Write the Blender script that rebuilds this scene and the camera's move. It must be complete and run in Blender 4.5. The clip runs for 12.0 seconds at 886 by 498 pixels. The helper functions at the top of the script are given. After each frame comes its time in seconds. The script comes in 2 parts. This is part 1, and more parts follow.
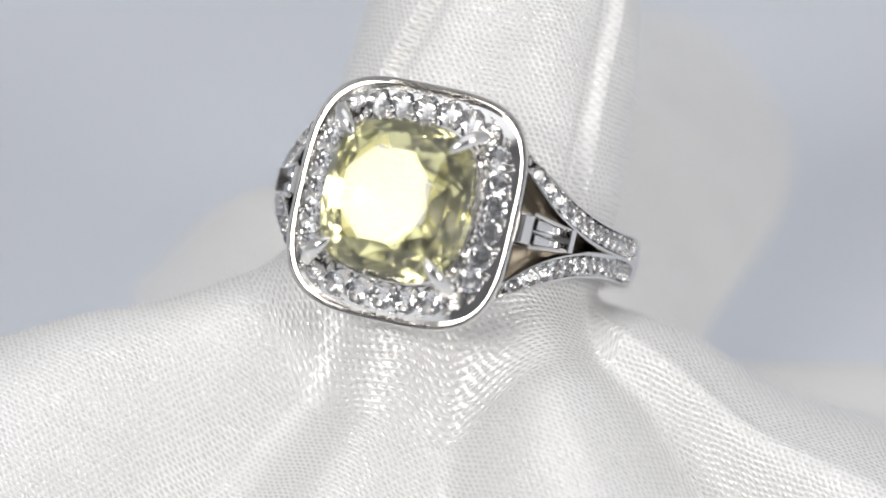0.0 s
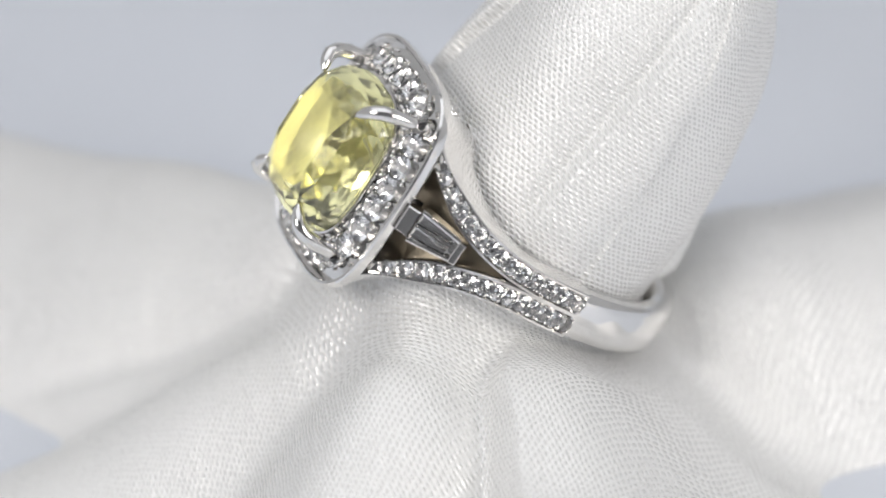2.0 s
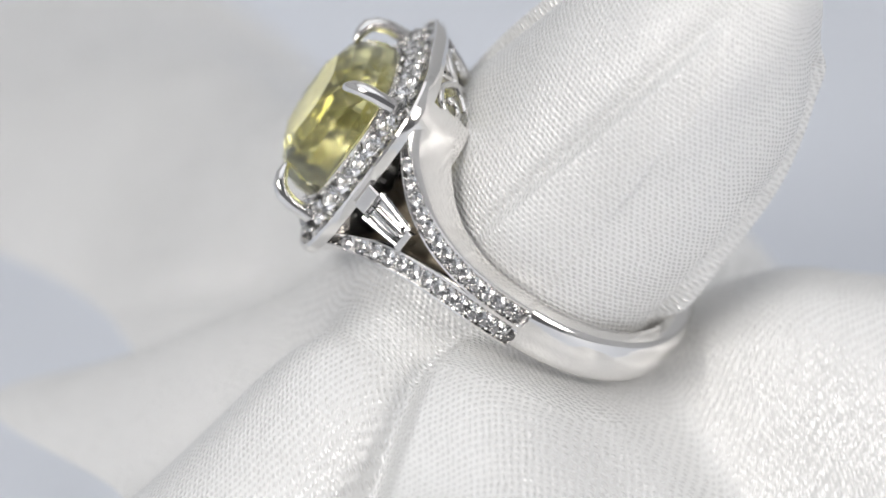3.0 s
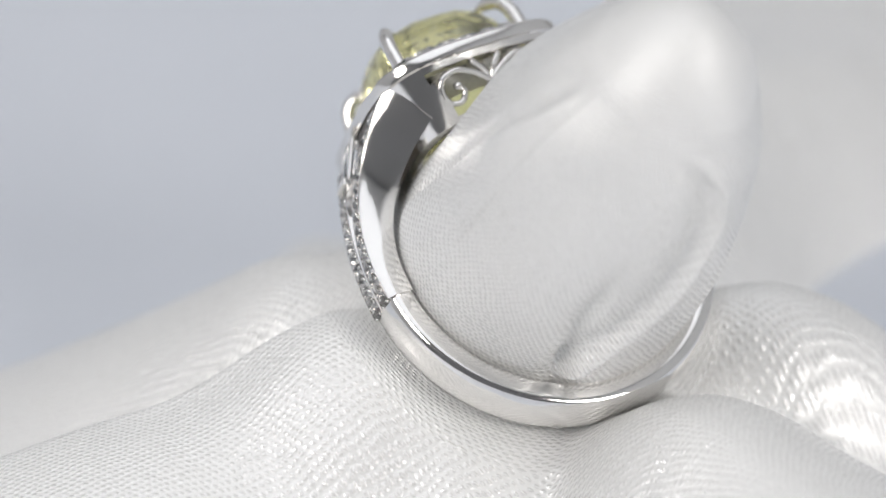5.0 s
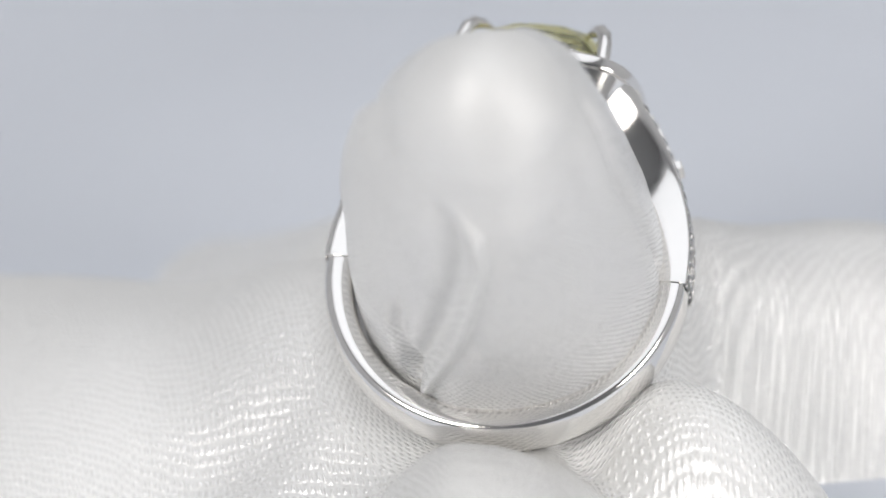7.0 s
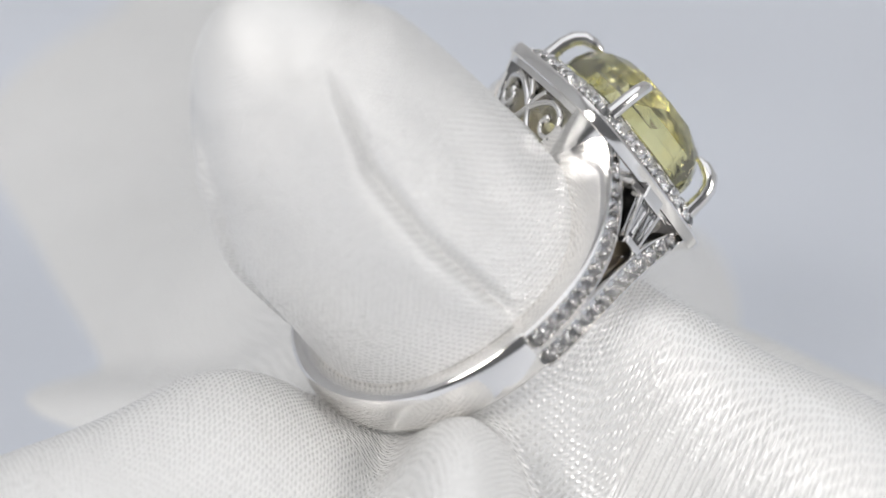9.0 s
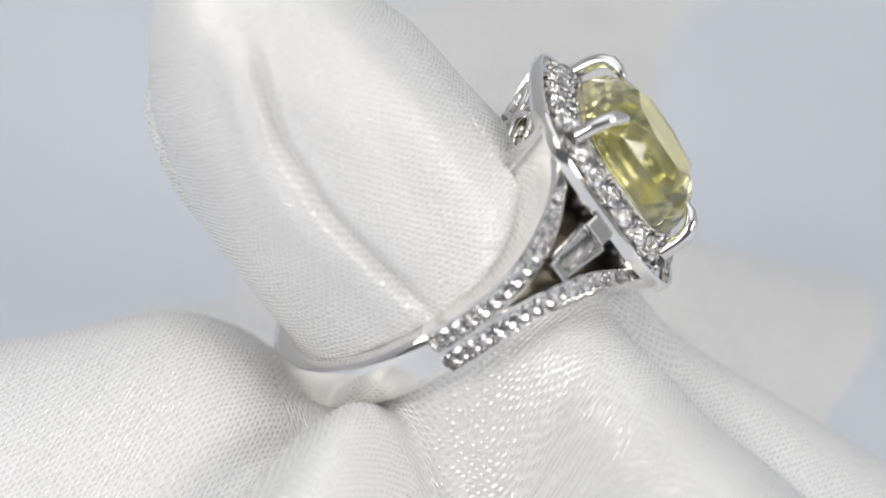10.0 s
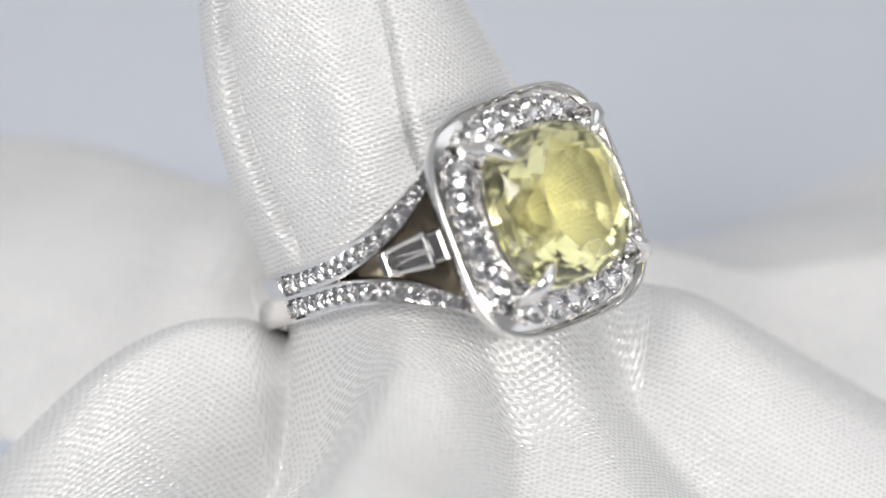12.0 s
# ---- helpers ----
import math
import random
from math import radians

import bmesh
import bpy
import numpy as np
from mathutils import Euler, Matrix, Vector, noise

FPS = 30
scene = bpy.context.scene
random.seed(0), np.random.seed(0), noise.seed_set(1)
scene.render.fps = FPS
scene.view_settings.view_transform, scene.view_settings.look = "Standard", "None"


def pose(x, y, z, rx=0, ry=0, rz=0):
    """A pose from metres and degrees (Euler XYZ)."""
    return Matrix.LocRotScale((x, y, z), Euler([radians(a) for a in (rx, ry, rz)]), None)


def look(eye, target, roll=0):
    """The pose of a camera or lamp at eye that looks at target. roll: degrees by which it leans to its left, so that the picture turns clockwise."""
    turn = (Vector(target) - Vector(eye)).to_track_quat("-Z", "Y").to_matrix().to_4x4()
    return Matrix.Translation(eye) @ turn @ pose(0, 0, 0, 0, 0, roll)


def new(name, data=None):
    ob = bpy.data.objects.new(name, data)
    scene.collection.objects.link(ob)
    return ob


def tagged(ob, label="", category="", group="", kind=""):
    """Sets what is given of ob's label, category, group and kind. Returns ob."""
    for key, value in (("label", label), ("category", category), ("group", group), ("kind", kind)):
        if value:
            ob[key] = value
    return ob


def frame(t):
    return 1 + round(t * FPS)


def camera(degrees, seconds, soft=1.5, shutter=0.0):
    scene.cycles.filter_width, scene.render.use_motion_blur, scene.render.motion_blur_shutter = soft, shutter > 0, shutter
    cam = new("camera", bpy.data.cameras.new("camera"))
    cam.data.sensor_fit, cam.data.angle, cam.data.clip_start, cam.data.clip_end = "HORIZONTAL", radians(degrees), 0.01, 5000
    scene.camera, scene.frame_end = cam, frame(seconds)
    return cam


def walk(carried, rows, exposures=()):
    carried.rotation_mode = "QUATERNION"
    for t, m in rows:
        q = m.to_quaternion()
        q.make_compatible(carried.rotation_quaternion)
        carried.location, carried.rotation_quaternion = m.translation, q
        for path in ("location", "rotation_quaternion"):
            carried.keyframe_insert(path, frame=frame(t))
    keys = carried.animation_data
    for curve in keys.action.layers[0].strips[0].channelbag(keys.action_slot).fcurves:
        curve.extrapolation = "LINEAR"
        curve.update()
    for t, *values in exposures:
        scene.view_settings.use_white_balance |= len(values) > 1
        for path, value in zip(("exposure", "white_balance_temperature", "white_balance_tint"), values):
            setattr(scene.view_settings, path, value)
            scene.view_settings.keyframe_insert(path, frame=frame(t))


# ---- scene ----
MM = 0.001
LIFT = 18.0          # height of the turning centre over the table, in millimetres

# ---- camera ----
cam = camera(10.0, 12.0, soft=1.6)
cam.data.dof.use_dof = True
cam.data.dof.focus_distance = 0.272
cam.data.dof.aperture_fstop = 21.0
CAM_TURN = pose(0, 0, 0, 61.427, 0, 0) @ pose(0, 0, 0, 0, 0, 0.255)
CAM_SWAY = [(0.0, -0.09, 0.0), (1.0, -0.01, -0.04), (2.0, 0.03, -0.06), (3.2, 0.23, -0.12), (4.0, 0.16, -0.2),
            (4.8, 0.09, -0.27), (5.5, -0.14, 0.2), (6.0, -0.21, 0.35), (6.5, -0.21, 0.38), (7.2, 0.04, 0.04),
            (8.0, 0.06, -0.06), (8.8, 0.07, -0.16), (9.5, 0.05, -0.11), (10.5, 0.01, -0.03), (11.5, 0.01, 0.01), (12.0, 0.03, 0.01)]
rows = []
for t, sx, sy in CAM_SWAY:
    rows.append((t, pose(0, 0, LIFT * MM) @ CAM_TURN @ pose((-2.124 - sx) * MM, sy * MM, 277.8 * MM)))
walk(cam, rows)

# the turning of the display, degrees about the vertical
TURN = [(0.0, 149.07), (0.5, 136.57), (1.0, 124.06), (1.5, 111.82), (2.0, 99.57), (2.5, 87.18), (3.2, 69.78), (4.0, 48.42),
        (4.8, 27.06), (5.5, 11.46), (6.0, 0.35), (6.5, -10.83), (7.2, -26.94), (8.0, -48.56), (8.8, -70.17), (9.5, -87.13),
        (10.0, -99.35), (10.5, -112.01), (11.0, -124.66), (11.5, -136.93), (12.0, -149.2)]

# ---- light ----
world = bpy.data.worlds.new("world")
scene.world = world
world.use_nodes = True
bg = world.node_tree.nodes["Background"]
bg.inputs["Color"].default_value = (0.55, 0.62, 0.75, 1)
bg.inputs["Strength"].default_value = 0.05


def area_lamp(name, eye, target, size, watts, colour):
    data = bpy.data.lights.new(name, "AREA")
    data.shape, data.size, data.energy, data.color = "DISK", size, watts, colour
    ob = new(name, data)
    ob.matrix_world = look(eye, target)
    return ob


HUB = Vector((0.002, 0, LIFT * MM))
area_lamp("lamp_key", HUB + Vector((-0.32, -0.37, 0.35)), HUB, 0.26, 1.5, (1.0, 0.965, 0.93))
area_lamp("lamp_side", HUB + Vector((0.42, -0.36, 0.26)), HUB, 0.26, 1.3, (1.0, 0.965, 0.93))
# broad overhead fill, added for soft ambient light without a known source
area_lamp("fill_overhead", (0, 0.0, 1.05), (0, 0.0, 0), 1.3, 3.7, (0.94, 0.96, 1.0))
scene.view_settings.exposure = 0.0


# ---- materials ----
def material(name):
    m = bpy.data.materials.new(name)
    m.use_nodes = True
    nodes = m.node_tree.nodes
    return m, nodes, m.node_tree.links, nodes["Principled BSDF"]


def satin(name, colour, rough=0.26):
    m, nodes, links, b = material(name)
    uv = nodes.new("ShaderNodeUVMap")
    uv.uv_map = "weave"
    warp = nodes.new("ShaderNodeTexNoise")
    warp.inputs["Scale"].default_value = 0.5
    warp.inputs["Detail"].default_value = 2.0
    links.new(uv.outputs[0], warp.inputs["Vector"])
    push = nodes.new("ShaderNodeVectorMath")
    push.operation = "MULTIPLY_ADD"
    links.new(warp.outputs["Color"], push.inputs[0])
    push.inputs[1].default_value = (0.45, 0.45, 0)
    links.new(uv.outputs[0], push.inputs[2])

    # floats of the weave: short raised threads in staggered diagonal rows
    def wave(across, along):
        dot = nodes.new("ShaderNodeVectorMath")
        dot.operation = "DOT_PRODUCT"
        dot.inputs[1].default_value = (2 * math.pi / across if across else 0, 2 * math.pi / along if along else 0, 0)
        links.new(push.outputs[0], dot.inputs[0])
        sine = nodes.new("ShaderNodeMath")
        sine.operation = "SINE"
        links.new(dot.outputs["Value"], sine.inputs[0])
        half = nodes.new("ShaderNodeMath")
        half.operation = "MULTIPLY_ADD"
        half.inputs[1].default_value, half.inputs[2].default_value = 0.5, 0.5
        links.new(sine.outputs[0], half.inputs[0])
        return half

    def math_node(kind, a, b):
        n = nodes.new("ShaderNodeMath")
        n.operation = kind
        for k, v in enumerate((a, b)):
            if isinstance(v, (int, float)):
                n.inputs[k].default_value = v
            else:
                links.new(v, n.inputs[k])
        return n.outputs[0]
    shown = nodes.new("ShaderNodeAttribute")
    shown.attribute_name = "weave_depth"
    fuzz = nodes.new("ShaderNodeTexNoise")
    fuzz.inputs["Scale"].default_value = 3.2
    fuzz.inputs["Detail"].default_value = 2.5
    links.new(uv.outputs[0], fuzz.inputs["Vector"])
    rows_of = math_node("POWER", wave(0.0, 0.27).outputs[0], 0.8)
    dashes = math_node("POWER", wave(0.38, 0.54).outputs[0], 1.2)
    # towards the tip the floats run together into rows
    floats = math_node("ADD", math_node("MULTIPLY", math_node("SUBTRACT", dashes, 0.6), shown.outputs["Fac"]), 0.85)
    cloth_h = math_node("MULTIPLY", math_node("MULTIPLY", rows_of, floats), math_node("ADD", fuzz.outputs["Fac"], 0.35))
    cloth_h = math_node("MULTIPLY", cloth_h, math_node("ADD", math_node("MULTIPLY", shown.outputs["Fac"], 0.7), 0.3))
    bump = nodes.new("ShaderNodeBump")
    place_ = nodes.new("ShaderNodeTexCoord")
    speck = nodes.new("ShaderNodeTexNoise")
    speck.inputs["Scale"].default_value = 3600
    speck.inputs["Detail"].default_value = 1.5
    links.new(place_.outputs["Object"], speck.inputs["Vector"])
    cloth_h = math_node("ADD", cloth_h, math_node("MULTIPLY", speck.outputs["Fac"], 1.1))
    bump.inputs["Strength"].default_value = 1.0
    bump.inputs["Distance"].default_value = 0.000045
    links.new(cloth_h, bump.inputs["Height"])
    # slow change of lustre over the cloth
    slub = nodes.new("ShaderNodeTexNoise")
    slub.inputs["Scale"].default_value = 0.12
    slub.inputs["Detail"].default_value = 3.0
    links.new(uv.outputs[0], slub.inputs["Vector"])
    ramp = nodes.new("ShaderNodeMapRange")
    ramp.inputs["To Min"].default_value = rough - 0.07
    ramp.inputs["To Max"].default_value = rough + 0.07
    links.new(slub.outputs["Fac"], ramp.inputs["Value"])
    # the tops of the floats are glossier than the gaps between them
    links.new(math_node("SUBTRACT", math_node("ADD", ramp.outputs[0], math_node("SUBTRACT", 0.36, math_node("MULTIPLY", shown.outputs["Fac"], 0.22))), math_node("MULTIPLY", cloth_h, 0.14)), b.inputs["Roughness"])
    links.new(bump.outputs[0], b.inputs["Normal"])
    tone = nodes.new("ShaderNodeMixRGB")
    tone.inputs["Color1"].default_value = (*[c * 0.93 for c in colour], 1)
    tone.inputs["Color2"].default_value = (*colour, 1)
    links.new(cloth_h, tone.inputs["Fac"])
    links.new(tone.outputs[0], b.inputs["Base Color"])
    thread = nodes.new("ShaderNodeTangent")
    thread.direction_type = "UV_MAP"
    thread.uv_map = "weave"
    links.new(thread.outputs[0], b.inputs["Tangent"])
    links.new(math_node("MULTIPLY", shown.outputs["Fac"], 0.55), b.inputs["Anisotropic"])
    b.inputs["Sheen Weight"].default_value = 0.12
    b.inputs["Specular IOR Level"].default_value = 0.8
    b.inputs["IOR"].default_value = 2.1
    return m


def metal(name, colour, rough):
    m, nodes, links, b = material(name)
    tc = nodes.new("ShaderNodeTexCoord")
    n1 = nodes.new("ShaderNodeTexNoise")
    n1.inputs["Scale"].default_value = 1800
    n1.inputs["Detail"].default_value = 4
    links.new(tc.outputs["Object"], n1.inputs["Vector"])
    mr = nodes.new("ShaderNodeMapRange")
    mr.inputs["To Min"].default_value = rough * 0.7
    mr.inputs["To Max"].default_value = rough * 1.4
    links.new(n1.outputs["Fac"], mr.inputs["Value"])
    links.new(mr.outputs[0], b.inputs["Roughness"])
    n2 = nodes.new("ShaderNodeTexNoise")
    n2.inputs["Scale"].default_value = 500
    links.new(tc.outputs["Object"], n2.inputs["Vector"])
    bump = nodes.new("ShaderNodeBump")
    bump.inputs["Strength"].default_value = 0.25
    bump.inputs["Distance"].default_value = 0.00005
    links.new(n2.outputs["Fac"], bump.inputs["Height"])
    links.new(bump.outputs[0], b.inputs["Normal"])
    b.inputs["Metallic"].default_value = 1.0
    b.inputs["Base Color"].default_value = (*colour, 1)
    return m


def gem(name, colour, ior, rough=0.0):
    m, nodes, links, b = material(name)
    b.inputs["Base Color"].default_value = (*colour, 1)
    b.inputs["Transmission Weight"].default_value = 1.0
    b.inputs["Roughness"].default_value = rough
    b.inputs["IOR"].default_value = ior
    return m


def plaster(name, colour):
    m, nodes, links, b = material(name)
    tc = nodes.new("ShaderNodeTexCoord")
    n1 = nodes.new("ShaderNodeTexNoise")
    n1.inputs["Scale"].default_value = 6
    n1.inputs["Detail"].default_value = 8
    links.new(tc.outputs["Object"], n1.inputs["Vector"])
    ramp = nodes.new("ShaderNodeValToRGB")
    ramp.color_ramp.elements[0].color = (*[c * 0.9 for c in colour], 1)
    ramp.color_ramp.elements[1].color = (*colour, 1)
    links.new(n1.outputs["Fac"], ramp.inputs[0])
    links.new(ramp.outputs[0], b.inputs["Base Color"])
    b.inputs["Roughness"].default_value = 0.7
    return m


SATIN = satin("white_satin", (0.82, 0.82, 0.81), 0.27)
# the white satin again, its shaded blue grey put into the colour
PALE = satin("shade_tinted_satin", (0.67, 0.71, 0.785), 0.5)
GOLD = metal("white_gold", (0.87, 0.855, 0.835), 0.11)
SAPPHIRE = gem("yellow_sapphire", (0.98, 0.945, 0.48), 1.7, 0.1)
DIAMOND = gem("diamond", (0.995, 0.995, 1.0), 1.8)
# gold darkened to brown, standing in for shade between the rails
RECESS = metal("shaded_gold", (0.30, 0.26, 0.20), 0.42)
TABLE = plaster("white_table", (0.62, 0.64, 0.68))
WALL = plaster("white_wall", (0.82, 0.82, 0.82))
GREY_WALL = plaster("grey_wall", (0.22, 0.22, 0.225))


# ---- mesh helpers ----
def part(name, bm, mat, parent, label="", smooth=False):
    me = bpy.data.meshes.new(name)
    bm.to_mesh(me)
    bm.free()
    return mesh_part(name, me, mat, parent, label, smooth)


def mesh_part(name, me, mat, parent, label="", smooth=False):
    if mat and not me.materials:
        me.materials.append(mat)
    if smooth:
        for f in me.polygons:
            f.use_smooth = True
        if smooth == "edges":
            me.set_sharp_from_angle(angle=math.radians(28))
    ob = new(name, me)
    ob.parent = parent
    return tagged(ob, label)


def grid_mesh(name, pts, uv=None, close_v=False, flip=False, depth=None, wrap=0.0):
    """A mesh from an array (rows, columns, 3) in millimetres. depth: how deep the weave shows at each point."""
    nu, nv = pts.shape[:2]
    me = bpy.data.meshes.new(name)
    faces = []
    last = nv if close_v else nv - 1
    for i in range(nu - 1):
        for j in range(last):
            k = (j + 1) % nv
            f = (i * nv + j, i * nv + k, (i + 1) * nv + k, (i + 1) * nv + j)
            faces.append(f[::-1] if flip else f)
    me.from_pydata((pts.reshape(-1, 3) * MM).tolist(), [], faces)
    level_ = me.attributes.new("weave_depth", "FLOAT", "POINT")
    level_.data.foreach_set("value", (np.ones((nu, nv)) if depth is None else depth).astype(np.float32).ravel())
    if uv is not None:
        layer = me.uv_layers.new(name="weave")
        idx = np.empty(len(me.loops), dtype=np.int64)
        me.loops.foreach_get("vertex_index", idx)
        at_loop = uv.reshape(-1, 2)[idx]
        if wrap:
            at_loop.reshape(nu - 1, nv, 4, 2)[:, -1, 1:3, 0] += wrap
        layer.data.foreach_set("uv", at_loop.ravel())
    return me


def add_grid(bm, pts, close_u=False, close_v=False):
    """Adds an array (rows, columns, 3) of millimetres to a bmesh as quads."""
    nu, nv = pts.shape[:2]
    vs = [[bm.verts.new(Vector(p) * MM) for p in row] for row in pts]
    for i in range(nu if close_u else nu - 1):
        for j in range(nv if close_v else nv - 1):
            a, b = vs[i], vs[(i + 1) % nu]
            bm.faces.new((a[j], a[(j + 1) % nv], b[(j + 1) % nv], b[j]))
    return vs


def cap(bm, row):
    bm.faces.new(row)


def tube(bm, path, radius, sides=8, closed=False):
    """A round tube along points in millimetres; radius a number or one for each point."""
    n = len(path)
    pts = [Vector(p) for p in path]
    rad = [radius] * n if isinstance(radius, (int, float)) else radius
    side = None
    rings = []
    for i, p in enumerate(pts):
        nxt = pts[(i + 1) % n] if closed else pts[min(i + 1, n - 1)]
        prv = pts[i - 1] if closed else pts[max(i - 1, 0)]
        d = (nxt - prv).normalized()
        if side is None:
            side = d.orthogonal().normalized()
        side = (side - d * side.dot(d)).normalized()
        up = d.cross(side)
        rings.append([p + (side * math.cos(2 * math.pi * k / sides) + up * math.sin(2 * math.pi * k / sides)) * rad[i] for k in range(sides)])
    vs = add_grid(bm, np.array([[list(v) for v in r] for r in rings]), close_u=closed, close_v=True)
    if not closed:
        cap(bm, vs[0][::-1])
        cap(bm, vs[-1])


def smoothstep(a, b, v):
    t = np.clip((v - a) / (b - a), 0, 1)
    return t * t * (3 - 2 * t)


def cushion(hx, hy, n, count, turn=0.0):
    """Outline of a rounded square, (count, 2)."""
    t = np.linspace(0, 2 * np.pi, count, endpoint=False) + turn
    c, s = np.cos(t), np.sin(t)
    k = (np.abs(c) ** n + np.abs(s) ** n) ** (-1 / n)
    return np.stack([hx * k * c, hy * k * s], 1)


def level(outline, z):
    return np.concatenate([outline, np.full((len(outline), 1), z)], 1)


# ---- the setting ----
def room():
    bm = bmesh.new()
    bmesh.ops.create_grid(bm, x_segments=2, y_segments=2, size=0.75)
    table = part("ground", bm, TABLE, None)
    tagged(table, "plain white table top under the satin", "table", kind="structure")
    for name, x, y, w, d in (("wall_north", 0, 0.8, 1.7, 0.1), ("wall_south", 0, -0.8, 1.7, 0.1), ("wall_east", 0.8, 0, 0.1, 1.5), ("wall_west", -0.8, 0, 0.1, 1.5)):
        bm = bmesh.new()
        bmesh.ops.create_cube(bm, size=1, matrix=Matrix.Translation((x, y, 0.55)) @ Matrix.Diagonal((w, d, 1.1, 1)))
        south = name == "wall_south"
        tagged(part(name, bm, GREY_WALL if south else WALL, None), "plain grey wall behind the camera" if south else "plain white light box wall", "wall", kind="structure")
    bm = bmesh.new()
    bmesh.ops.create_cube(bm, size=1, matrix=Matrix.Translation((0, 0, 1.15)) @ Matrix.Diagonal((1.7, 1.7, 0.1, 1)))
    tagged(part("ceiling", bm, WALL, None), "plain white light box ceiling", "ceiling", kind="structure")


room()

# ---- satin cloth ----
# frame of the ring: x across, y along the wrapped cone, z out through the large stone
RING_AT = Matrix(((-0.9842, 0.0712, -0.1619, 2.372 * MM), (-0.1741, -0.5499, 0.8169, -2.098 * MM),
                  (-0.0309, 0.8322, 0.5536, -0.231 * MM), (0, 0, 0, 1)))


REACHES = (8, 12, 17, 23, 31, 42, 58, 85)
# folds of the drape: bearing, width on either side, crest heights at the reaches, how fast it widens far out
FOLDS = ((40.6, 5.86, 3.91, (-0.2, 0.0, -1.9, -2.2, -4.9, -6.8, -11.29, -18.04), 24.0),
         (-71.0, 7.41, 4.92, (-10.5, -4.68, -2.13, -3.57, -4.34, -7.53, -14.08, -19.93)),
         (-18.0, 3.3, 4.7, (-4.58, -3.1, -2.5, -6.0, -16.0, -20.5, -22.0, -22.0)),
         (143.3, 7.26, 6.01, (-2.04, -2.41, -5.69, -9.2, -14.0, -18.5, -22.0, -24.75)),
         (179.5, 10.56, 2.11, (-2.18, -3.11, -5.94, -6.34, -8.22, -11.6, -13.0, -14.3), 18.0),
         (87.2, 6.32, 6.39, (-2.65, -5.36, -8.11, -12.01, -15.06, -18.35, -21.86, -24.64)),
         (-49.8, 2.27, 2.8, (-7.72, -7.46, -7.11, -9.58, -14.1, -18.18, -20.06, -20.67)),
         (-122.9, 4.97, 6.76, (-7.57, -8.84, -12.23, -13.42, -15.92, -19.66, -21.77, -22.67)))


def ridge(x, y, az, wide_up, wide_down, zs, flare=45.0):
    """A fold of the cloth that runs outward: its height at each place, with a flank of its own on either side."""
    r = np.hypot(x, y)
    d = (np.arctan2(y, x) - math.radians(az) + np.pi) % (2 * np.pi) - np.pi
    off = np.abs(d) * np.minimum(r, 60) * np.where(np.abs(d) < 1.5, 1, 3)
    w = np.where(d > 0, wide_up, wide_down) * (0.55 + r / 45 + (np.maximum(r - 28, 0) / flare) ** 2)
    crest = sum(np.interp(r * q, REACHES, zs) for q in (0.88, 0.96, 1.04, 1.12)) / 4
    return crest - 9.0 * (np.sqrt(1 + (off / w) ** 2) - 1)


def crease(x, y, az, depth, r0, r1, wide):
    """A narrow groove of the cloth that runs outward from r0 to r1."""
    r = np.hypot(x, y)
    d = (np.arctan2(y, x) - math.radians(az) + np.pi) % (2 * np.pi) - np.pi
    off = d * r
    groove = np.exp(-(off / wide) ** 2) - 0.55 * np.exp(-((off - 2.2 * wide) / (1.3 * wide)) ** 2)
    return -depth * groove * smoothstep(r0, r0 + 7, r) * (1 - smoothstep(r1 - 8, r1, r))


def drape_height(x, y):
    r = np.hypot(x, y)
    base = np.interp(r, [0, 7, 11, 16, 24, 36, 60, 140], [-4.5, -5, -8.5, -13, -17, -19, -21, -24])
    hs = [base] + [ridge(x, y, *fold) for fold in FOLDS]
    k = 0.9
    m = np.max(hs, 0)
    h = m + np.log(sum(np.exp((q - m) * k) for q in hs)) / k
    a = np.arctan2(y, x)
    pleat = 0.16 * np.sin(7 * a + 0.6 * np.sin(2 * a) + r * 0.05) + 0.09 * np.sin(13 * a + 1.3 + 0.04 * r)
    h = h + pleat * smoothstep(9, 14, r) * (1 - smoothstep(18, 40, r))
    h = h + 0.35 * np.sin(x * 0.16 + 1.0) * np.sin(y * 0.13 + 0.4) * smoothstep(12, 30, r)
    h = h + crease(x, y, 1, 2.4, 9.0, 36, 1.0) + crease(x, y, 170, 0.6, 10, 32, 0.8) + crease(x, y, 66, 0.6, 8, 30, 0.8)
    return h


# the wrapped cone's half widths and middle along the ring's y
def cone_profile(s):
    """Half widths across and out, and the middle, at a place along the cone."""
    q = np.clip((s + 5.0) / 28.6, 0, 1)
    rx = 8.4 * (1 - q ** 3.3) ** 0.60 + 0.02
    rz = 8.3 * (1 - q ** 3.4) ** 0.58 + 0.02
    cx = -0.3 - 0.3 * smoothstep(0, 12, s) - 0.9 * smoothstep(12, 23, s)
    cz = -0.15 - 0.5 * smoothstep(1, 10, s) + 0.3 * smoothstep(14, 23, s)
    return rx, rz, cx, cz


def turned(d):
    return (d + np.pi) % (2 * np.pi) - np.pi


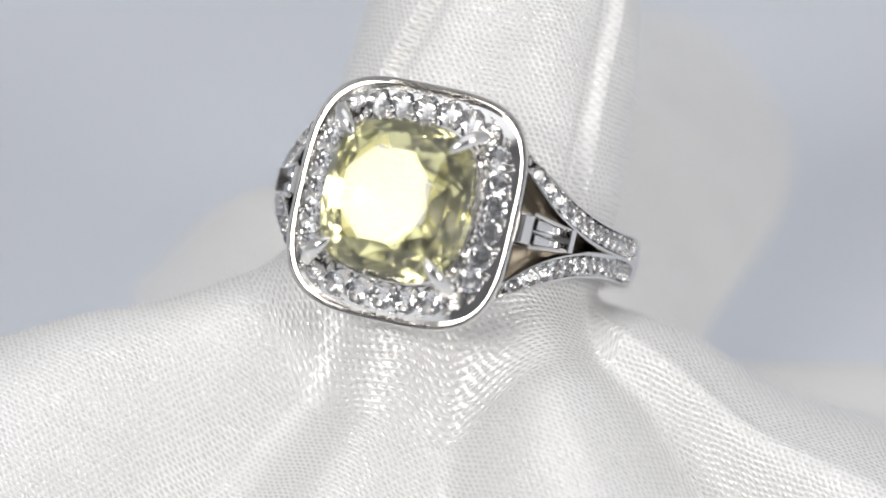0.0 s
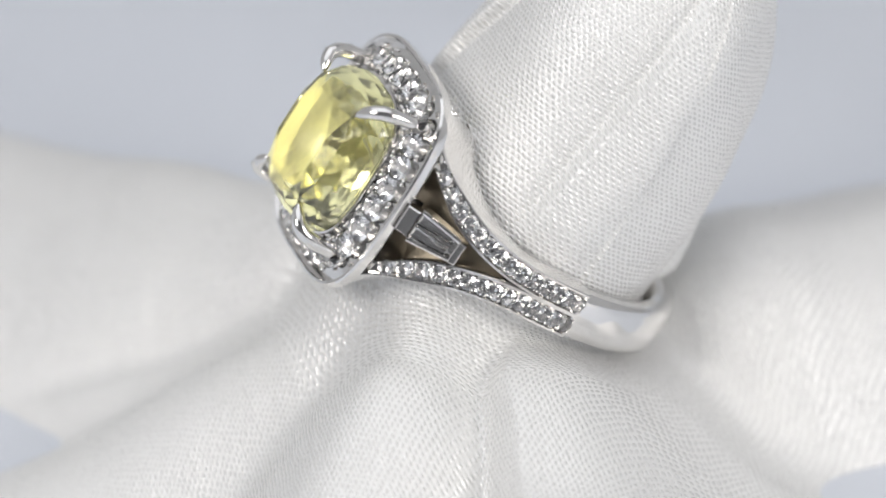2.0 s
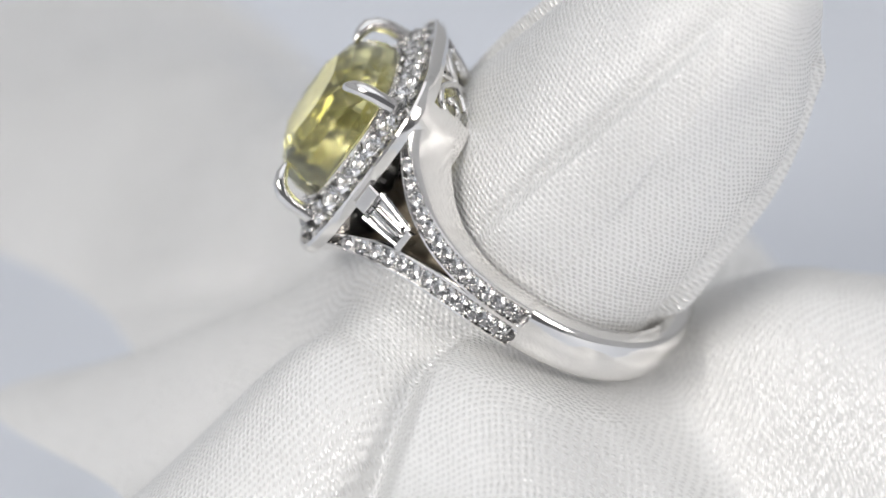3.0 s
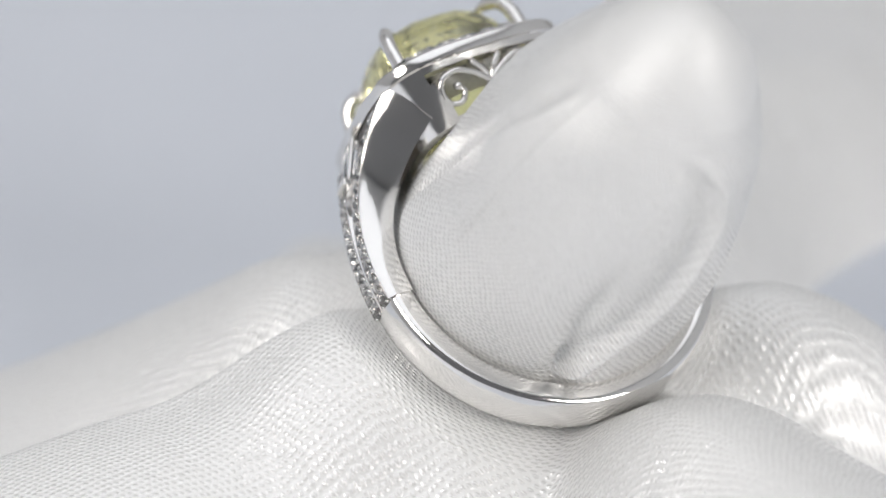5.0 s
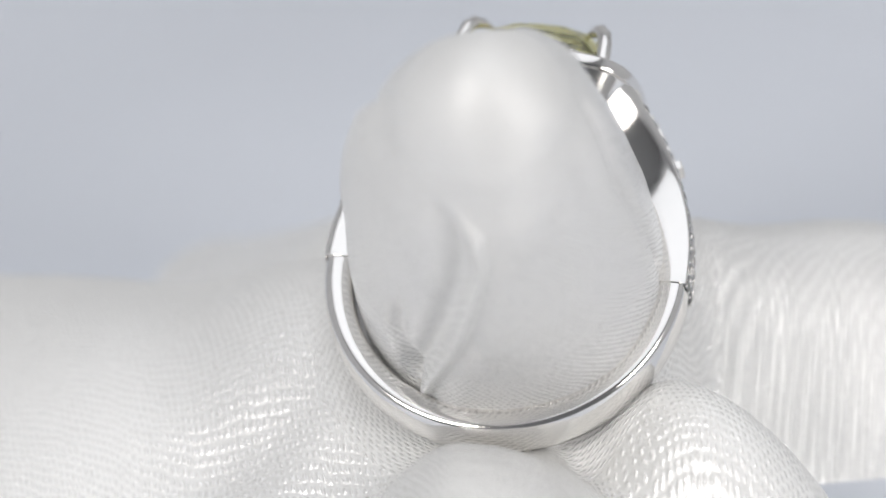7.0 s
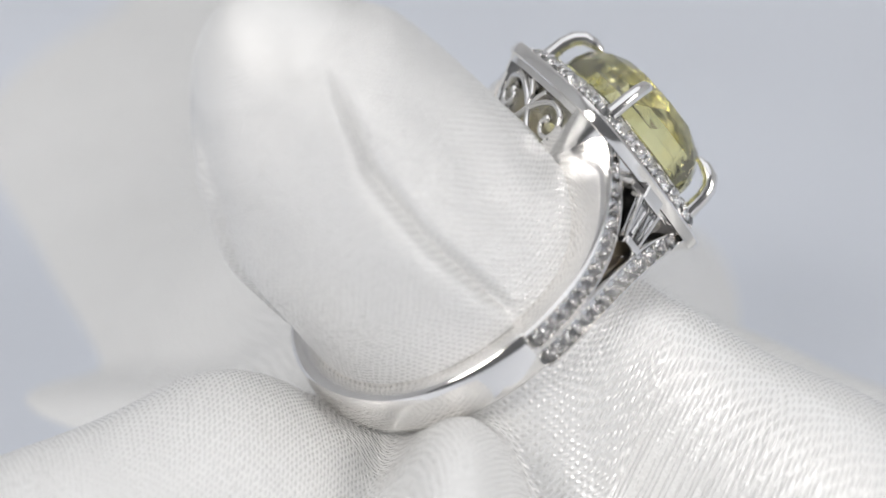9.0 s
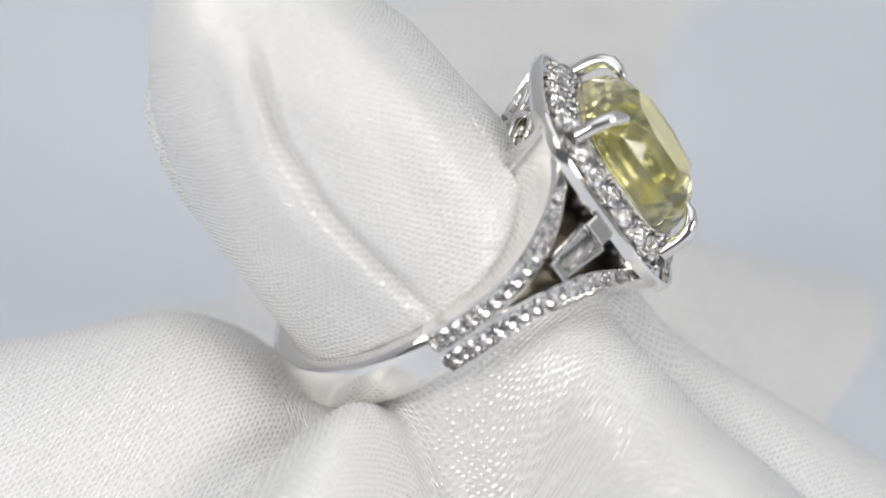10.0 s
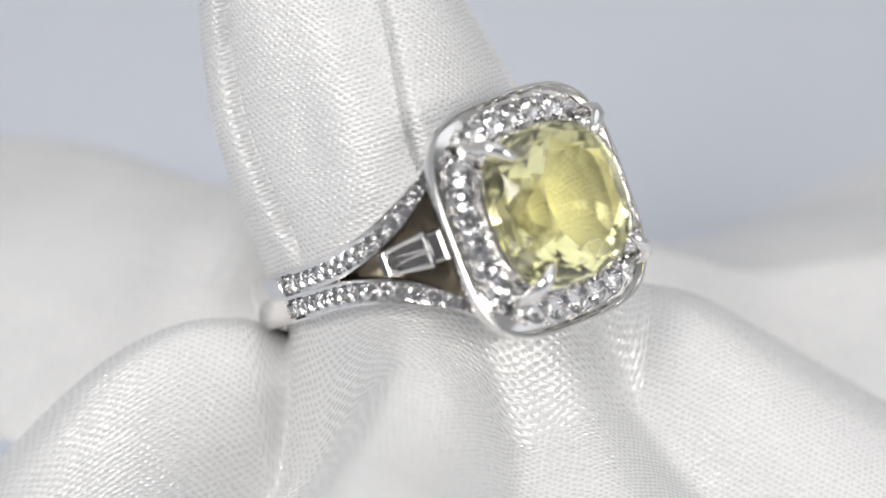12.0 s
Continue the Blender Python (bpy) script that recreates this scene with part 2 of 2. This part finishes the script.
def cone_relief(s, ph, r):
    """Laid-over edges and folds of the cloth on the cone, in millimetres outward."""
    def line(ss, degs):
        return turned(ph - np.radians(np.interp(s, ss, degs))) * r
    fade = smoothstep(0.5, 4, s) * (1 - smoothstep(17, 20, s))
    a = line([2, 6, 10, 14, 17, 20], [176, 178, 180, 180, 172, 160])
    b = line([0, 5, 7, 10, 13, 20], [116, 114, 112, 106, 101, 95])
    c = line([0, 2, 7, 11, 15, 20], [31, 31, 29, 25, 19, 8])
    out = -0.75 * np.exp(-(a / 0.42) ** 2) + 0.25 * np.exp(-((a - 1.5) / 1.0) ** 2)
    out = out + 0.6 * (smoothstep(-0.1, 0.35, b) - smoothstep(2.5, 6.0, b)) - 0.32 * np.exp(-((b + 0.25) / 0.4) ** 2)
    out = out + 0.55 * (smoothstep(-0.1, 0.5, -c) - smoothstep(2.0, 6.0, -c)) - 0.3 * np.exp(-((c - 0.3) / 0.4) ** 2)
    out = out * fade
    f = line([0, 1, 6.6, 11.7, 15.5, 17.5, 18.8, 19.6], [-62, -64, -78, -90, -98, -95, -84, -50])
    v = line([0, 2, 7, 11.5], [-65, -63, -57, -60])
    out = out + (0.75 * np.exp(-(f / 0.42) ** 2) + 0.3 * np.exp(-((f + 1.6) / 1.6) ** 2) - 0.45 * np.exp(-((f - 1.0) / 0.8) ** 2)) * smoothstep(0, 3, s) * (1 - smoothstep(17.0, 19.2, s))
    out = out - 0.65 * np.exp(-(v / 0.6) ** 2) * smoothstep(-1, 2, s) * (1 - smoothstep(8, 12.5, s))
    out = out + 0.10 * np.sin(3.1 * ph + 0.35 * s) + 0.08 * np.sin(5.3 * ph - 0.5 * s + 1)
    return out * (1 - smoothstep(19.5, 22.5, s))


def satin_cloth():
    cloth = new("satin_cloth")
    tagged(cloth, "white satin cloth in soft folds, wrapped over a cone", "cloth")
    rot = np.array(RING_AT.to_3x3())
    off = np.array(RING_AT.translation) / MM
    nph = 520
    ph = np.linspace(0, 2 * np.pi, nph, endpoint=False)
    # the upper cone, from the tip down to the band
    f = np.linspace(0, 1, 210)
    ss = 23.6 - 25.4 * f ** 1.5

    S_, P_ = np.meshgrid(ss, ph, indexing="ij")
    rx, rz, cx, cz = (v[:, None] for v in cone_profile(ss))
    relief = cone_relief(S_, P_, rx)
    loc = np.stack([cx + (rx + relief) * np.cos(P_), S_, cz + (rz + relief) * np.sin(P_)], -1)
    cone = loc @ rot.T + off
    # under the band the cloth swings outward into the drape
    hub = off + rot @ np.array([0, -6.0, 0])
    d = np.stack([np.cos(ph), 0 * ph, np.sin(ph)], -1) @ rot.T
    az = np.arctan2(d[:, 1], d[:, 0])
    back = 0.5 - 0.5 * np.sin(ph)
    reach = 10.2 + 2.3 * back
    ex, ey = np.cos(az), np.sin(az)

    def drape_at(rho):
        x, y = hub[0] + rho * ex, hub[1] + rho * ey
        return np.stack([x, y, drape_height(x, y)], -1)
    p0, p1 = cone[-1], drape_at(reach)
    m0 = (cone[-1] - cone[-3])
    m0 = m0 / np.linalg.norm(m0, axis=1)[:, None] * (3.8 - 2.2 * back)[:, None]
    m1 = (drape_at(reach + 0.4) - p1) / 0.4 * 3.5
    u = np.linspace(0, 1, 46)[1:, None, None]
    swing = (2 * u ** 3 - 3 * u ** 2 + 1) * p0 + (u ** 3 - 2 * u ** 2 + u) * m0 + (-2 * u ** 3 + 3 * u ** 2) * p1 + (u ** 3 - u ** 2) * m1
    wrapped = np.concatenate([cone, swing], 0)
    step = np.linalg.norm(np.diff(wrapped, axis=0), axis=2).mean(1)
    run = np.concatenate([[0], np.cumsum(step)])
    uv = np.stack(np.broadcast_arrays(ph[None, :] * 8.0, run[:, None]), -1)
    fade = np.broadcast_to(1 - smoothstep(19.5, 22.3, np.concatenate([ss, np.full(len(wrapped) - len(ss), -5.0)]))[:, None], wrapped.shape[:2])
    mesh_part("wrapped_cone", grid_mesh("wrapped_cone", wrapped, uv, close_v=True, depth=fade, wrap=16 * math.pi), SATIN, cloth, smooth=True)
    rows_ = [drape_at(reach + (120.0 - reach) * q ** 1.8) for q in np.linspace(0, 1, 220)]
    pts = np.array(rows_)
    uv = np.stack([pts[..., 0] + 0.2 * pts[..., 1], pts[..., 1] - 0.5 * pts[..., 2]], -1)
    mesh_part("drape", grid_mesh("drape", pts, uv, close_v=True), SATIN, cloth, smooth=True)
    return cloth


def under_cloth():
    """The pale cloth that lies flat round the drape, its tint painting shade on white satin."""
    under = new("under_cloth")
    tagged(under, "satin cloth lying flat under the drape, coloured blue grey for shade", "cloth")
    rr = np.linspace(0, 1, 130) ** 1.5 * 260 + 8
    aa = np.linspace(0, 2 * np.pi, 260, endpoint=False)
    R, T = np.meshgrid(rr, aa, indexing="ij")
    X, Y = R * np.cos(T), R * np.sin(T)
    Z = -14.2 + 0.9 * np.sin(X * 0.07 + 0.4 * np.sin(Y * 0.05)) * np.cos(Y * 0.045 + 0.8) + 0.5 * np.sin(0.12 * (X - 0.6 * Y) + 1.1)
    pts = np.stack([X, Y, Z], -1)
    mesh_part("sheet", grid_mesh("sheet", pts, np.stack([X, Y], -1), close_v=True), PALE, under, smooth=True)
    return under


# ---- ring ----
def rail_curve(f):
    """Middle of a shank rail's outer face, f from 0 at the band to 1 at the head."""
    phi = math.radians(58.5) * f
    r = 10.0 + 1.75 * f ** 1.8
    y = 0.67 + 2.68 * max(0.0, (f - 0.08) / 0.92) ** 3.2
    return phi, r, y


def brilliant(name, radius):
    bm = bmesh.new()
    rings = [(0.56, 0.34, 8, 0.0), (0.82, 0.20, 8, math.pi / 8), (1.0, 0.02, 16, 0.0), (1.0, -0.03, 16, 0.0), (0.45, -0.48, 8, 0.0), (0.02, -0.85, 4, 0.0)]
    for r, z, n, t in rings:
        for k in range(n):
            a = 2 * math.pi * k / n + t
            bm.verts.new(Vector((r * math.cos(a), r * math.sin(a), z)) * radius * MM)
    bmesh.ops.convex_hull(bm, input=bm.verts)
    me = bpy.data.meshes.new(name)
    bm.to_mesh(me)
    bm.free()
    me.materials.append(DIAMOND)
    return me


def place(ob, at, normal, spin=0.0):
    q = Vector(normal).to_track_quat("Z", "Y").to_matrix().to_4x4()
    ob.visible_shadow = False
    ob.matrix_local = Matrix.Translation(Vector(at) * MM) @ q @ Matrix.Rotation(spin, 4, "Z")


def ring_shank(ring):
    bm = bmesh.new()
    rows_ = []
    for k in range(73):
        phi = math.radians(2 - 184 * k / 72)
        c = abs(math.sin(phi)) if phi < 0 else 0
        w = 1.38 + 0.08 * c
        ro, ri = 9.95 + 0.05 * c, 8.42
        prof = [(ri, -w + 0.25), (ri - 0.06, 0), (ri, w - 0.25), (ri + 0.2, w), (ro - 0.45, w), (ro - 0.18, w - 0.12), (ro - 0.02, w * 0.55), (ro + 0.03, 0),
                (ro - 0.02, -w * 0.55), (ro - 0.18, -w + 0.12), (ro - 0.45, -w), (ri + 0.2, -w)]
        rows_.append([(r * math.cos(phi), y, r * math.sin(phi)) for r, y in prof])
    vs = add_grid(bm, np.array(rows_), close_v=True)
    cap(bm, vs[0])
    cap(bm, vs[-1][::-1])
    bmesh.ops.recalc_face_normals(bm, faces=bm.faces)
    part("shank", bm, GOLD, ring, "polished plain white gold band", smooth=True)


def ring_rails(ring, stone):
    rnd = random.Random(4)
    for sx in (1, -1):
        for sy in (1, -1):
            bm = bmesh.new()
            rows_ = []
            for k in range(41):
                f = 1.07 * k / 40
                phi, r, y = rail_curve(f)
                w = 0.73 - 0.26 * float(smoothstep(0.8, 1.05, np.array(f)))
                ri = 8.45 + 0.35 * f
                prof = [(ri, -w), (ri, w), (ri * 0.6 + r * 0.4, w + 0.07), (ri * 0.25 + r * 0.75, w + 0.06), (r - 0.1, w), (r, w - 0.06), (r, w - 0.16), (r - 0.5, w - 0.17), (r - 0.5, -w + 0.17), (r, -w + 0.16), (r, -w + 0.06), (r - 0.1, -w), (ri * 0.25 + r * 0.75, -w - 0.06), (ri * 0.6 + r * 0.4, -w - 0.07)]
                rows_.append([(sx * q * math.cos(phi), sy * y + o, q * math.sin(phi)) for q, o in prof])
            vs = add_grid(bm, np.array(rows_), close_v=True)
            cap(bm, vs[0])
            cap(bm, vs[-1][::-1])
            bmesh.ops.recalc_face_normals(bm, faces=bm.faces)
            rail = part("rail", bm, GOLD, ring, "white gold shoulder rail set with small diamonds", smooth="edges")
            for k in range(14):
                f = 0.035 + 0.925 * k / 13
                phi, r, y = rail_curve(f)
                d = mesh_part("diamond", stone, None, rail)
                place(d, (sx * (r - 0.06) * math.cos(phi), sy * y, (r - 0.06) * math.sin(phi)),
                      (sx * math.cos(phi), rnd.uniform(-0.05, 0.05), math.sin(phi) + rnd.uniform(-0.05, 0.05)), rnd.uniform(0, 1))
            bm = bmesh.new()
            for k in range(15):
                f = 0.0 + 0.995 * k / 14
                phi, r, y = rail_curve(f)
                for o in (-0.36, 0.36):
                    m = Matrix.Translation(Vector((sx * (r - 0.02) * math.cos(phi), sy * y + o, (r - 0.02) * math.sin(phi))) * MM)
                    bmesh.ops.create_icosphere(bm, subdivisions=1, radius=0.11 * MM, matrix=m)
            tagged(part("bead", bm, GOLD, rail, smooth=True), kind="stuff")


def ring_shoulder(ring):
    """The tapered baguettes between the rails, with their end bar and the small block under the head."""
    for sx in (1, -1):
        p0, p1 = Vector((6.95 * sx, 0, 9.85)), Vector((8.22 * sx, 0, 7.68))
        d = (p1 - p0).normalized()
        out = Vector((-d.z * sx, 0, d.x * sx)) * 1.0
        if out.z < 0:
            out = -out
        yv = Vector((0, 1, 0))

        def box(bm, at, l, w0, w1, h0, h1, chamfer=0.0):
            """A tapered block along d: length l, widths at its ends, from h0 to h1 outward."""
            vs = []
            for e, w in ((0, w0), (1, w1)):
                for hh, k in ((h0, 1.0), (h1 - chamfer, 1.0), (h1, 1 - 2 * chamfer / max(w, 0.1))):
                    ll = (l * e) + (chamfer if e == 0 else -chamfer) * (hh == h1)
                    vs.append([bm.verts.new((at + d * ll + yv * s * w * 0.5 * k + out * hh) * MM) for s in (-1, 1)])
            a, b = vs[:3], vs[3:]
            for i in range(2):
                bm.faces.new((a[i][0], a[i][1], a[i + 1][1], a[i + 1][0]))
                bm.faces.new((b[i][1], b[i][0], b[i + 1][0], b[i + 1][1]))
                bm.faces.new((a[i][1], b[i][1], b[i + 1][1], a[i + 1][1]))
                bm.faces.new((b[i][0], a[i][0], a[i + 1][0], b[i + 1][0]))
            bm.faces.new((a[2][0], a[2][1], b[2][1], b[2][0]))
            bm.faces.new((a[0][1], a[0][0], b[0][0], b[0][1]))
            bmesh.ops.recalc_face_normals(bm, faces=bm.faces)
            return bm

        seat = part("baguette_seat", box(bmesh.new(), p0, 2.5, 1.8, 1.1, -1.5, -0.42), GOLD, ring)
        for s in (1, -1):
            b = part("baguette", box(bmesh.new(), p0 + yv * s * 0.40 + d * 0.05, 2.15, 0.76, 0.5, -0.40, 0.06, 0.1), DIAMOND, seat, "tapered baguette diamond")
            b.visible_shadow = False
            bm = bmesh.new()
            tube(bm, [list(p0 + yv * s * 0.88 - out * 0.05), list(p1 + yv * s * 0.58 - out * 0.05)], 0.13, 8)
            part("side_wall", bm, GOLD, seat)
        part("end_bar", box(bmesh.new(), p1 - d * 0.05, 0.42, 1.3, 1.25, -1.2, 0.32, 0.05), GOLD, seat)
        part("end_block", box(bmesh.new(), p0 - d * 0.85, 0.8, 1.55, 1.55, -1.0, 0.02, 0.08), GOLD, seat)
        # floor of the split, just over the cone; its dark colour paints the gap's shade
        bm = bmesh.new()
        rows_ = []
        for k in range(25):
            f = 0.05 + 0.95 * k / 24
            phi, r, y = rail_curve(f)
            rows_.append([(sx * q * math.cos(phi), o, q * math.sin(phi)) for q, o in ((8.5 + 0.35 * f, -y), (8.5 + 0.35 * f, y), (8.85 + 0.35 * f, y), (8.85 + 0.35 * f, -y))])
        vs = add_grid(bm, np.array(rows_), close_v=True)
        cap(bm, vs[0])
        cap(bm, vs[-1][::-1])
        bmesh.ops.recalc_face_normals(bm, faces=bm.faces)
        part("split_floor", bm, RECESS, ring, "dull recess floor between the rails, coloured dark for the shade there")


def ring_head(ring, stone):
    N = 144
    # rim and pave plate
    bm = bmesh.new()
    O = lambda dx: cushion(6.25 + dx, 6.5 + dx, 3.5, N)
    I = lambda dx: cushion(3.72 + dx, 3.96 + dx, 3.0, N)
    rings = [level(O(-0.34), 10.22), level(O(-0.04), 10.3), level(O(0.02), 10.5), level(O(0.03), 10.86), level(O(-0.03), 10.98), level(O(-0.15), 11.0), level(O(-0.22), 10.92),
             level(O(-0.27), 10.5), level(I(0.48), 11.3), level(I(0.42), 11.93), level(I(0.28), 12.0), level(I(0.16), 11.9), level(I(-0.4), 9.4), level(I(-0.2), 9.1), level(O(-1.3), 9.7)]
    add_grid(bm, np.array(rings), close_u=True, close_v=True)
    bmesh.ops.recalc_face_normals(bm, faces=bm.faces)
    head = part("halo_frame", bm, GOLD, ring, "cushion shaped white gold halo frame", smooth="edges")
    rnd = random.Random(7)
    mid = cushion(5.02, 5.26, 3.3, 720)
    seg = np.hypot(*(np.roll(mid, -1, 0) - mid).T)
    cum = np.concatenate([[0], np.cumsum(seg)])
    count = 26
    bm = bmesh.new()
    for k in range(count):
        def at(q):
            s = (q % 1.0) * cum[-1]
            i = min(int(np.searchsorted(cum, s, side="right")) - 1, 719)
            return mid[i]
        p = at((k + 0.5) / count)
        d = mesh_part("diamond", stone, None, head)
        o = np.array(p) / np.hypot(*p)
        place(d, (p[0], p[1], 11.46), (0.5 * o[0] + rnd.uniform(-0.07, 0.07), 0.5 * o[1] + rnd.uniform(-0.07, 0.07), 1), rnd.uniform(0, 1))
        q = at(k / count)
        n = np.array(q) / np.hypot(*q)
        for o in (-0.66, 0.66):
            for tt in (-0.12, 0.12):
                m = Matrix.Translation(Vector((q[0] + n[0] * o - n[1] * tt, q[1] + n[1] * o + n[0] * tt, 11.48 - 0.5 * o)) * MM)
                bmesh.ops.create_icosphere(bm, subdivisions=1, radius=0.13 * MM, matrix=m)
    tagged(part("bead", bm, GOLD, head, smooth=True), kind="stuff")
    # gallery under the halo: tapering wall with openwork on the two sides along the cone
    bm = bmesh.new()
    levels = [(f, 10.3 - 3.2 * f) for f in (0.0, 0.06, 0.12, 0.2, 0.3, 0.4, 0.5, 0.6, 0.7, 0.8, 0.9, 1.0)]
    outs = []
    for f, z in levels:
        outs.append(level(cushion(6.05 - 1.4 * f, 6.28 - 1.45 * f, 3.5, N), z))
    outs = np.array(outs)
    inner = outs.copy()
    inner[:, :, :2] *= 0.86
    vo = [[bm.verts.new(Vector(p) * MM) for p in row] for row in outs]
    vi = [[bm.verts.new(Vector(p) * MM) for p in row] for row in inner]
    nl = len(levels)
    def is_open(i, j):
        x0 = 0.5 * (outs[i, j, 0] + outs[i + 1, (j + 1) % N, 0])
        y0 = 0.5 * (outs[i, j, 1] + outs[i + 1, (j + 1) % N, 1])
        return 2 <= i < nl - 2 and abs(y0) > abs(x0) and abs(x0) < 4.0 - 1.7 * levels[i][0]
    for i in range(nl - 1):
        for j in range(N):
            k = (j + 1) % N
            if is_open(i, j):
                continue
            bm.faces.new((vo[i][j], vo[i + 1][j], vo[i + 1][k], vo[i][k]))
            bm.faces.new((vi[i][j], vi[i][k], vi[i + 1][k], vi[i + 1][j]))
            for (ii, jj, e0, e1) in ((i, j - 1, (i, j), (i + 1, j)), (i, j + 1, (i, k), (i + 1, k))):
                if is_open(ii, jj % N):
                    a, b = e0, e1
                    bm.faces.new((vo[a[0]][a[1]], vo[b[0]][b[1]], vi[b[0]][b[1]], vi[a[0]][a[1]]))
            if i + 1 < nl - 1 and is_open(i + 1, j):
                bm.faces.new((vo[i + 1][j], vo[i + 1][k], vi[i + 1][k], vi[i + 1][j]))
            if i > 0 and is_open(i - 1, j):
                bm.faces.new((vo[i][j], vo[i][k], vi[i][k], vi[i][j]))
    for j in range(N):
        k = (j + 1) % N
        bm.faces.new((vo[-1][j], vo[-1][k], vi[-1][k], vi[-1][j]))
    bmesh.ops.recalc_face_normals(bm, faces=bm.faces)
    gallery = part("gallery", bm, GOLD, ring, "pierced white gold gallery under the halo", smooth="edges")
    for sy in (1, -1):
        def on_panel(x, f):
            """A place on the pierced side: x across, f from 0 at the top to 1 at the foot."""
            bow = (1 - abs(x / (6.05 - 1.4 * f)) ** 3.5) ** (1 / 3.5)
            return (x, sy * ((6.2 - 1.45 * f) * bow - 0.22), 10.3 - 3.2 * f)

        def strand(knots, sx):
            """A smooth run through a few knots on the panel."""
            k = [knots[0]] + list(knots) + [knots[-1]]
            run = []
            for i in range(1, len(k) - 2):
                for t in np.linspace(0, 1, 8, endpoint=i == len(k) - 3):
                    q = [0.5 * (2 * b + (c - a) * t + (2 * a - 5 * b + 4 * c - d) * t ** 2 + (3 * b - a - 3 * c + d) * t ** 3)
                         for a, b, c, d in zip(k[i - 1], k[i], k[i + 1], k[i + 2])]
                    run.append(on_panel(sx * q[0], q[1]))
            return run
        for sx in (1, -1):
            bm = bmesh.new()
            path = strand(((0.05, 0.5), (0.9, 0.32), (1.9, 0.2), (2.8, 0.26), (3.05, 0.46), (2.7, 0.66), (2.05, 0.68), (1.75, 0.54), (2.05, 0.44)), sx)
            tube(bm, path, [0.21 - 0.05 * i / len(path) for i in range(len(path))], 8)
            bmesh.ops.create_icosphere(bm, subdivisions=2, radius=0.27 * MM, matrix=Matrix.Translation(Vector(path[-1]) * MM))
            part("scroll", bm, GOLD, gallery, smooth=True)
            bm = bmesh.new()
            tube(bm, strand(((0.05, 0.5), (0.5, 0.7), (1.2, 0.84)), sx), 0.2, 8)
            part("scroll_stem", bm, GOLD, gallery, smooth=True)
            bm = bmesh.new()
            tube(bm, strand(((0.05, 0.5), (0.35, 0.3), (0.9, 0.12)), sx), 0.17, 8)
            part("scroll_stem", bm, GOLD, gallery, smooth=True)


def centre_stone(ring):
    bm = bmesh.new()
    hx, hy = 4.12, 4.36
    layers = [(0.60, 14.7, 8, 2.6, math.pi / 8), (0.80, 14.2, 16, 2.8, 0.0), (0.93, 13.5, 16, 2.9, math.pi / 16), (0.985, 12.75, 32, 3.0, 0.0), (1.0, 12.25, 48, 2.9, 0.0),
              (1.0, 12.05, 48, 2.9, 0.0), (0.84, 11.1, 16, 2.8, 0.0), (0.62, 10.2, 16, 2.6, math.pi / 16), (0.33, 9.4, 8, 2.3, 0.0), (0.03, 8.9, 4, 2.0, 0.0)]
    for k, z, n, e, t in layers:
        for q in cushion(hx * k, hy * k, e, n, t):
            bm.verts.new(Vector((q[0], q[1], z)) * MM)
    bmesh.ops.convex_hull(bm, input=bm.verts)
    part("centre_stone", bm, SAPPHIRE, ring, "faceted cushion cut yellow sapphire").visible_shadow = False
    for sx in (1, -1):
        for sy in (1, -1):
            bm = bmesh.new()
            base = Vector((3.95 * sx, 4.15 * sy, 10.2))
            path = [base, base + Vector((0.02 * sx, 0.02 * sy, 1.2)), Vector((3.95 * sx, 4.12 * sy, 12.75)), Vector((3.82 * sx, 3.98 * sy, 13.4)),
                    Vector((3.55 * sx, 3.7 * sy, 13.85)), Vector((3.15 * sx, 3.3 * sy, 14.02)), Vector((2.8 * sx, 2.95 * sy, 14.05)), Vector((2.62 * sx, 2.75 * sy, 14.04))]
            tube(bm, [list(p) for p in path], [0.46, 0.44, 0.42, 0.42, 0.40, 0.34, 0.2, 0.06], 12)
            part("prong", bm, GOLD, ring, "polished claw prong", smooth=True)


def halo_ring():
    ring = new("ring")
    tagged(ring, "white gold ring with a yellow cushion stone and diamond halo", "ring")
    small, halo = brilliant("brilliant_small", 0.48), brilliant("brilliant_halo", 0.72)
    ring_shank(ring)
    ring_rails(ring, small)
    ring_shoulder(ring)
    ring_head(ring, halo)
    centre_stone(ring)
    return ring


CLOTH = satin_cloth()
UNDER = under_cloth()
RING = halo_ring()


def motions():
    lift = pose(0, 0, LIFT * MM)
    walk(CLOTH, [(t, lift @ pose(0, 0, 0, 0, 0, a)) for t, a in TURN])
    walk(UNDER, [(t, lift @ pose(0, 0, 0, 0, 0, a)) for t, a in TURN])
    walk(RING, [(t, lift @ pose(0, 0, 0, 0, 0, a) @ RING_AT) for t, a in TURN])


motions()
